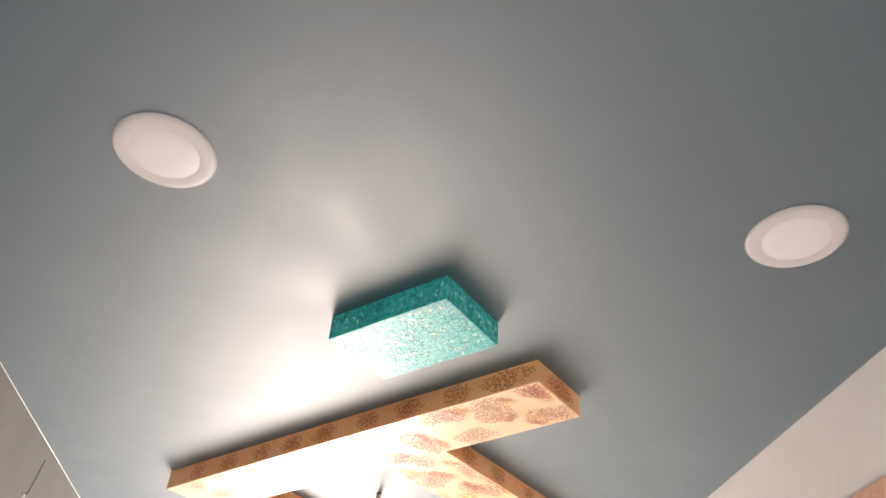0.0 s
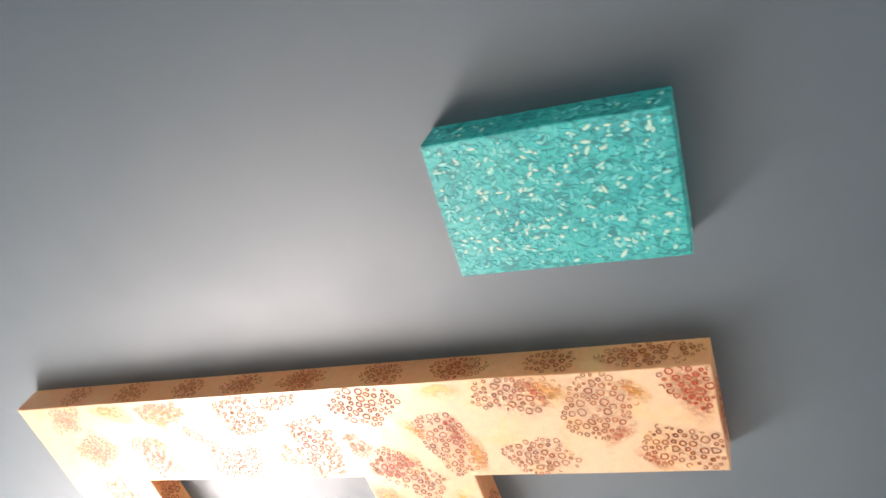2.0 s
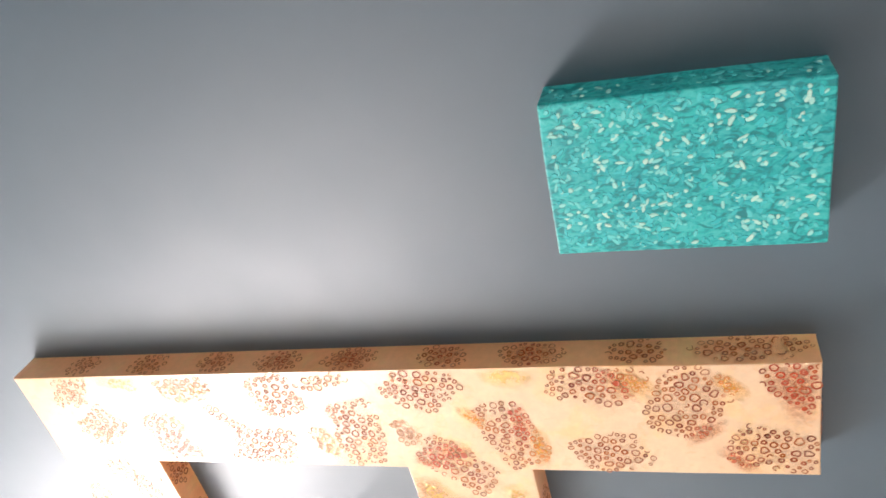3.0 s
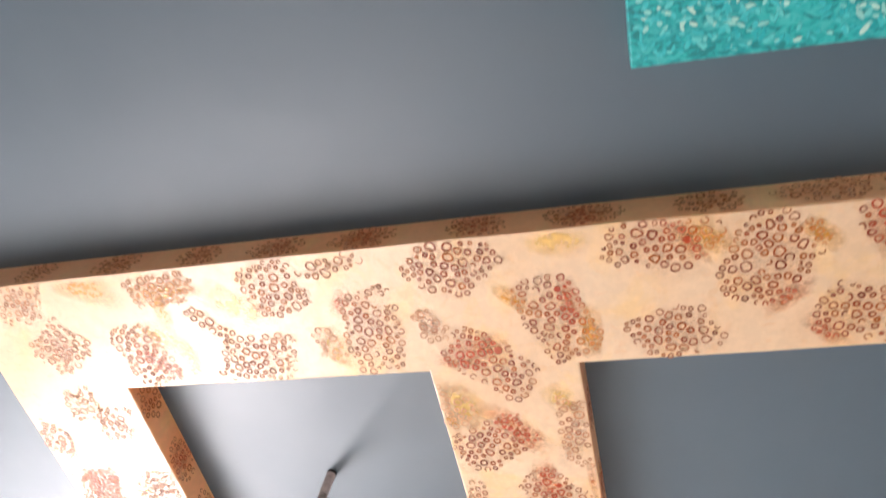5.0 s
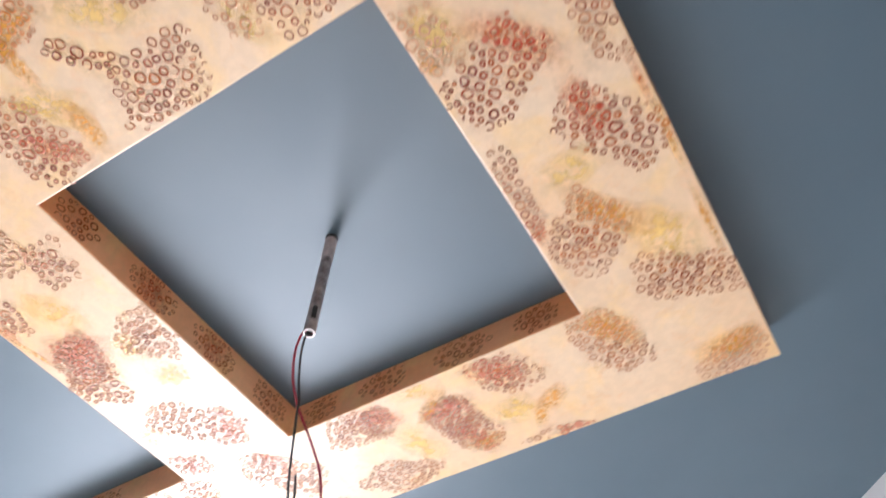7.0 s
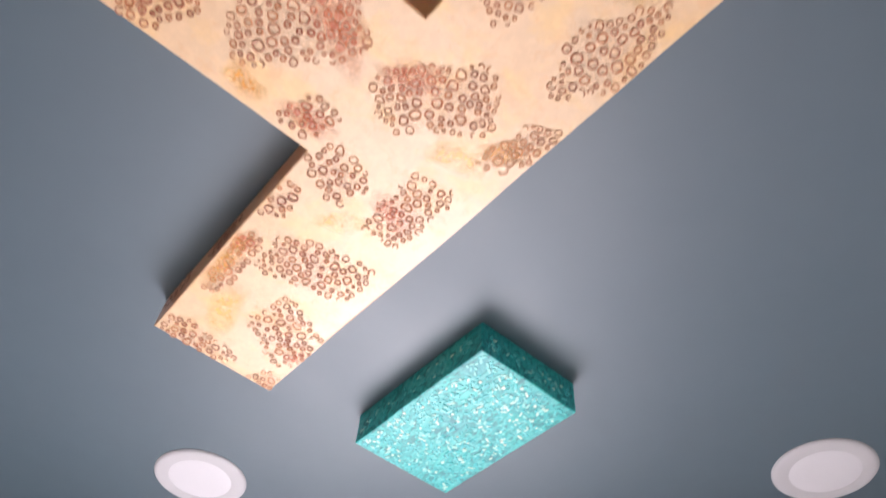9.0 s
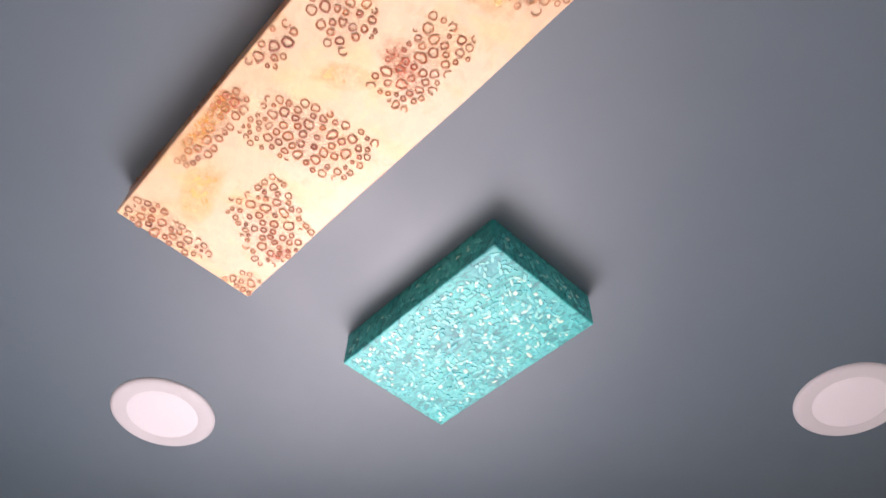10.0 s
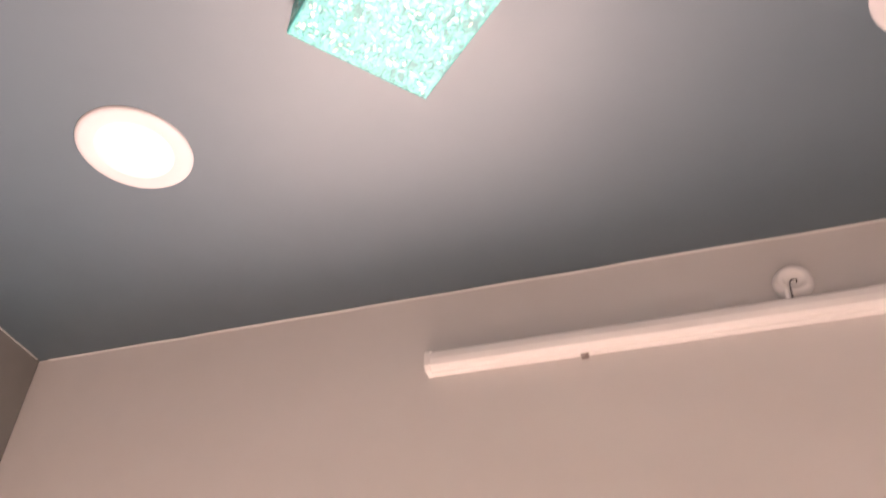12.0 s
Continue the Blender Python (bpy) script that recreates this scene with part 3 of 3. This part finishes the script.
def side_patch(origin, along, inward, half_len, half_high, red):
    """Rings on an upright side of the frame: origin at mid height, along the side, inward its normal."""
    def inside(a, b):
        return 2.0 if abs(b) > 0.031 else math.hypot(a / half_len, b / half_high) + 0.15 * noise.noise(Vector((a * 30 + origin.x * 9, b * 30, origin.y * 9)))

    def tint(a, b):
        return red * max(0.0, 1.0 - abs(a) / (0.6 * half_len)), 0.35

    def place(a, b):
        return origin + along * a + UP * b + inward * 0.0014

    print_rings(scatter(inside, half_len + 0.01, 0.034, 0.0180), place, inward, tint, 0.9)
    stain = bmesh.new()
    layer = stain.verts.layers.float_color.new("wash_weight")
    mid = stain.verts.new(origin + inward * 0.0009)
    weight = 0.08 + 0.5 * red
    mid[layer] = grey(weight) + (1.0,)
    loops = []
    for f, d in ((0.40, 0.8), (0.9, 0.0)):
        loop = []
        for k in range(20):
            t = 2 * math.pi * k / 20
            wob = f * rnd.uniform(0.85, 1.1)
            high = max(-0.034, min(0.034, 1.25 * half_high * wob * math.sin(t)))
            v = stain.verts.new(origin + inward * 0.0009 + along * (half_len * wob * math.cos(t)) + UP * high)
            v[layer] = grey(weight * d) + (1.0,)
            loop.append(v)
        loops.append(loop)
    for k in range(20):
        j = (k + 1) % 20
        stain.faces.new((mid, loops[0][j], loops[0][k]))
        stain.faces.new((loops[0][k], loops[0][j], loops[1][j], loops[1][k]))
    part("colour_wash", stain, RED_WASH, ceiling_frame)


MID = (CEIL + FACE) / 2
for x, w, red in ((0.187, 0.045, 0.1), (0.378, 0.05, 0.2), (0.566, 0.045, 0.4), (0.728, 0.055, 0.8), (0.899, 0.06, 0.9), (1.104, 0.055, 0.8), (1.287, 0.065, 0.9),
                  (1.487, 0.055, 0.2), (1.679, 0.10, 0.1)):
    side_patch(Vector((x, 0, MID)), EX, -EY, w, 0.034, red)
for y, w, red in ((0.345, 0.05, 0.3), (0.53, 0.06, 0.9), (0.70, 0.06, 0.8), (0.87, 0.05, 0.4)):
    side_patch(Vector((FX[2], y, MID)), EY, EX, w, 0.034, red)
for x, w, red in ((0.37, 0.045, 0.1), (0.53, 0.06, 0.1), (0.71, 0.065, 0.1), (0.88, 0.05, 0.3)):
    side_patch(Vector((x, FY[2], MID)), EX, -EY, w, 0.032, red)
for y, w, red in ((0.42, 0.05, 0.5), (0.62, 0.06, 0.8), (0.86, 0.05, 0.4), (1.08, 0.05, 0.2)):
    side_patch(Vector((FX[4], y, MID)), EY, EX, w, 0.030, red)
for x, w, red in ((-0.12, 0.05, 0.2), (-0.28, 0.06, 0.4), (-0.46, 0.05, 0.1)):
    side_patch(Vector((x, FY[2] + 0.004, MID)), EX, -EY, w, 0.030, red)
side_patch(Vector((FX[5], 0.14, MID)), EY, EX, 0.08, 0.030, 0.3)


# ---- the teal blocks ----
def block_mesh(sx, sy):
    h = CEIL + 0.002 - FACE
    bm = prism([(-sx / 2, -sy / 2), (sx / 2, -sy / 2), (sx / 2, sy / 2), (-sx / 2, sy / 2)], 0.0, h)
    bmesh.ops.bevel(bm, geom=[e for e in bm.edges if min(v.co.z for v in e.verts) < 0.001 or abs(e.verts[0].co.z - e.verts[1].co.z) > 0.01],
                    offset=0.003, segments=2, profile=0.5, affect="EDGES")
    bmesh.ops.subdivide_edges(bm, edges=[e for e in bm.edges if e.calc_length() > 0.04], cuts=7, use_grid_fill=True)
    for v in bm.verts:
        if v.co.z < h - 0.01:
            q = v.co * 9.0 + Vector((sx * 50, 0, 0))
            v.co += Vector((noise.noise(q), noise.noise(q + Vector((5, 0, 0))), 0.6 * noise.noise(q + Vector((0, 5, 0))))) * 0.0018
    bmesh.ops.recalc_face_normals(bm, faces=bm.faces)
    return bm


def dabs(sx, sy, count, seed):
    """Short raised strokes of pale paint over the underside."""
    r2 = random.Random(seed)
    bm = bmesh.new()
    for _ in range(count):
        x, y = r2.uniform(-sx / 2 + 0.012, sx / 2 - 0.012), r2.uniform(-sy / 2 + 0.012, sy / 2 - 0.012)
        ln, wd = r2.choice((0.005, 0.0065, 0.0085, 0.012)), r2.uniform(0.0036, 0.0058)
        a = r2.gauss(-0.5, 1.0)
        curve = r2.uniform(-0.2, 0.2)
        ca, sa = math.cos(a), math.sin(a)
        rim, top, proud = [], [], 0.0006 + 0.0009 * r2.random()
        for k in range(8):
            t = 2 * math.pi * k / 8
            for ring, f, z in ((rim, 1.0, 0.002), (top, 0.6, -proud)):
                p, q = ln * f * math.cos(t), wd * f * math.sin(t) * r2.uniform(0.7, 1.2)
                q += curve * p * p / 0.030
                ring.append(bm.verts.new((x + p * ca - q * sa, y + p * sa + q * ca, z)))
        bm.faces.new(top[::-1])
        for k in range(8):
            j = (k + 1) % 8
            bm.faces.new((rim[k], top[k], top[j], rim[j]))
    bmesh.ops.recalc_face_normals(bm, faces=bm.faces)
    return bm


for cx, cy, sx, sy, turn, seed in ((1.595, -0.373, 0.411, 0.268, 1.9, 3), (-0.343, 1.591, 0.416, 0.266, -0.4, 8)):
    block = tagged(part("ceiling_block", block_mesh(sx, sy), BLOCK_PAINT),
                   "teal ceiling block with pale brushed dabs of paint", "ceiling decor", "teal ceiling blocks")
    block.matrix_world = pose(cx, cy, FACE, 0, 0, turn)
    for wx, tilt, spin, off in ((sx, -90, 0, sy / 2), (sy, -90, 90, sx / 2)):
        side = dabs(wx, 0.066, 60, seed + int(wx * 100))
        side.transform(Matrix.Rotation(radians(spin), 4, "Z") @ Matrix.Translation((0, -off, 0.036)) @ Matrix.Rotation(radians(tilt), 4, "X"))
        tagged(part("dabbing", side, DAB_PAINT, block), "pale mint paint dabs", kind="stuff")
    tagged(part("dabbing", dabs(sx, sy, 820, seed), DAB_PAINT, block), "pale mint and cream paint dabs", kind="stuff")


# ---- recessed downlights ----
def downlight():
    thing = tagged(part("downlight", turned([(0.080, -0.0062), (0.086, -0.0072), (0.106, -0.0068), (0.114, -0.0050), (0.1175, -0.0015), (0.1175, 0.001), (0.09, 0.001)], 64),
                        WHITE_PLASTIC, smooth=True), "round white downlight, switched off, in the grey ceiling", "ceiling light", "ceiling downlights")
    part("diffuser", turned([(0.0, -0.0064), (0.04, -0.0064), (0.080, -0.0062), (0.0815, -0.0055), (0.0815, 0.0005), (0.0, 0.0005)], 64), DIFFUSER, thing,
         "frosted white diffuser", smooth=True)
    return thing


first = downlight()
first.matrix_world = pose(1.525, -1.224, CEIL)
for x, y in ((2.619, -0.172), (-1.041, 1.318), (0.073, 2.345)):
    copy_thing(first, pose(x, y, CEIL, 0, 0, 20))


# ---- the fan rod with its wires ----
def rod_mesh(radius, inner, z0, z1, segments=24):
    bm = turned([(inner, z1), (radius, z1), (radius, z0), (inner, z0), (inner, z1)], segments)
    return bm


rod_x, rod_y = 0.634, 0.621
fan_rod = tagged(part("fan_rod", rod_mesh(0.0098, 0.0072, -0.253, -0.060), STEEL, smooth=False),
                 "dull steel hanging pipe with loose red and black wires", "ceiling rod")
fan_rod.matrix_world = pose(rod_x, rod_y, CEIL)
part("rod_socket", rod_mesh(0.0106, 0.0070, -0.064, 0.002), PAINTED_STEEL, fan_rod, "whitewashed upper end of the pipe")
# no collar there: a black ring in place of the shadow under the ceiling
part("shade_ring", turned([(0.0, -0.006), (0.0112, -0.006), (0.0118, 0.0), (0.0118, 0.001), (0.0, 0.001)], 24), SHADE_BLACK, fan_rod, "black ring for the shadow at the ceiling")
# the pin hole is a black block, its inner shade given by colour
slot = bmesh.new()
bmesh.ops.create_cube(slot, size=1.0, matrix=Matrix.Translation((0.0075 * 0.75, -0.0075 * 0.65, -0.212)) @ Matrix.Rotation(radians(-41), 4, "Z") @ Matrix.Diagonal((0.0065, 0.0075, 0.030, 1)))
bmesh.ops.bevel(slot, geom=slot.edges[:], offset=0.001, segments=2, affect="EDGES")
part("slot", slot, SHADE_BLACK, fan_rod, "black block for the shaded pin hole")
# black disc closing the bore, in place of the shade inside
part("plug", turned([(0.0, -0.246), (0.0072, -0.246), (0.0072, -0.235), (0.0, -0.235)], 16), SHADE_BLACK, fan_rod, "black disc for the shade inside the pipe")
part("wire", tube_along([(-0.006, -0.002, -0.246), (-0.012, -0.004, -0.254), (-0.014, -0.006, -0.29), (-0.006, -0.006, -0.345), (0.014, -0.006, -0.405),
                         (0.024, -0.002, -0.430), (0.040, 0.018, -0.480), (0.048, 0.033, -0.520), (0.052, 0.036, -0.584), (0.038, 0.026, -0.681)], 0.0019),
     RED_WIRE, fan_rod, "red insulated wire")
part("wire", tube_along([(-0.006, 0.003, -0.246), (-0.011, 0.004, -0.252), (-0.008, 0.001, -0.29), (0.002, -0.002, -0.345), (0.019, -0.007, -0.405),
                         (0.018, -0.004, -0.430), (0.016, 0.004, -0.480), (0.020, 0.007, -0.535), (0.025, 0.013, -0.575), (0.030, 0.012, -0.560), (0.026, 0.010, -0.520)],
                        0.0018), BLACK_WIRE, fan_rod, "black insulated wire")


# ---- tube light, cable outlet and hook on the walls ----
ORIGIN = Vector((-2.06, 1.385, 0))
ALONG = Vector((1.70, 1.48, 0)).normalized()
OUT = Vector((ALONG.y, -ALONG.x, 0))
wall_frame = Matrix((ALONG.to_4d(), OUT.to_4d(), Vector((0, 0, 1, 0)), (0, 0, 0, 1))).transposed()
for k in range(3):
    wall_frame[3][k] = 0.0


def on_far_wall(along, z):
    p = ORIGIN + ALONG * along
    u, v = (p.x + p.y) * S2, (p.y - p.x) * S2
    k = (v - far_v(u)) / 0.998
    p = p + OUT * k
    m = wall_frame.copy()
    m.translation = Vector((p.x, p.y, z))
    return m


def extruded(profile, x0, x1):
    bm = bmesh.new()
    a = [bm.verts.new((x0, y, z)) for y, z in profile]
    b = [bm.verts.new((x1, y, z)) for y, z in profile]
    bm.faces.new(a)
    bm.faces.new(b[::-1])
    for i in range(len(a)):
        j = (i + 1) % len(a)
        bm.faces.new((a[i], b[i], b[j], a[j]))
    bmesh.ops.recalc_face_normals(bm, faces=bm.faces)
    return bm


tube = tagged(part("tube_light", extruded([(0.0, -0.005), (0.018, -0.005), (0.022, 0.0), (0.022, 0.046), (0.018, 0.050), (0.0, 0.050)], 0.012, 1.308), BATTEN_PLASTIC),
              "white plastic batten tube light, switched off", "wall light")
tube.matrix_world = on_far_wall(1.150, 2.514)
shell = [(0.022, -0.003), (0.032, -0.001), (0.039, 0.007), (0.041, 0.023), (0.039, 0.039), (0.032, 0.047), (0.022, 0.049)]
part("diffuser", extruded(shell, 0.014, 1.306), BATTEN_PLASTIC, tube, "milky rounded diffuser")
for x0, x1 in ((0.0, 0.014), (1.306, 1.32)):
    part("end_cap", extruded([(0.0, -0.006), (0.033, -0.004), (0.042, 0.007), (0.042, 0.040), (0.033, 0.050), (0.0, 0.051)], x0, x1), BATTEN_PLASTIC, tube)
part("clip", extruded([(0.0, -0.013), (0.013, -0.011), (0.013, -0.003), (0.0, -0.003)], 0.366, 0.384), STEEL, tube, "small dark spring clip")

outlet = tagged(part("cable_outlet", turned([(0.0, 0.006), (0.014, 0.006), (0.019, 0.017), (0.029, 0.024), (0.038, 0.019), (0.043, 0.006), (0.043, -0.002), (0.0, -0.002)], 40), BATTEN_PLASTIC, smooth=True),
                "round white cable outlet cap with a cable stub", "cable outlet")
outlet.matrix_world = on_far_wall(1.998, 2.615) @ pose(0, 0, 0, -90, 0, 0)
part("cable", tube_along([(0.006, 0.004, 0.012), (0.004, 0.003, 0.022), (-0.008, 0.006, 0.026), (-0.012, 0.022, 0.024), (-0.013, 0.050, 0.020)], 0.0016), BLACK_WIRE, outlet, "short dark cable")
part("cable_sleeve", tube_along([(-0.019, 0.010, 0.014), (-0.020, 0.032, 0.016), (-0.020, 0.058, 0.014)], 0.0075), BATTEN_PLASTIC, outlet, "white cable sleeve")

hook_base = Vector((-0.202, -0.466, 2.523))
hook = tagged(part("wall_hook", turned([(0.0, 0.010), (0.006, 0.009), (0.009, 0.004), (0.010, -0.002), (0.0, -0.002)], 20), WHITE_PLASTIC, smooth=True),
              "thin bent dark wire in a white wall plug", "wall hook")
k = (hook_base.x + hook_base.y) * S2 - left_u((hook_base.y - hook_base.x) * S2)
hook.matrix_world = Matrix.Translation(hook_base - Vector((S2, S2, 0)) * k) @ Vector((1, 1, 0)).to_track_quat("Z", "Y").to_matrix().to_4x4()
part("wire", tube_along([(0, 0, 0.004), (0.0, 0.010, 0.014), (-0.003, 0.050, 0.022), (0.0, 0.095, 0.026), (0.010, 0.135, 0.026), (0.027, 0.154, 0.022)], 0.0019), BLACK_WIRE, hook, "thin dark wire")

# ---- stand-in board for an unidentified brown edge on the right wall ----
TAN_BOARD = metal_paint("tan_brown", (0.52, 0.30, 0.19), (0.64, 0.40, 0.27), 0.5, 0.0)
# only a top edge is known; the board's shape and length are made up
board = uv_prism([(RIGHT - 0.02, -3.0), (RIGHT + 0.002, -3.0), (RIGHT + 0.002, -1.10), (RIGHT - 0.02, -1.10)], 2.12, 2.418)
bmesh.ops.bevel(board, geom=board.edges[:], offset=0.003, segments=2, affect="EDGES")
tagged(part("pelmet", board, TAN_BOARD), "tan board for an unidentified brown edge on the off-white wall", "pelmet")
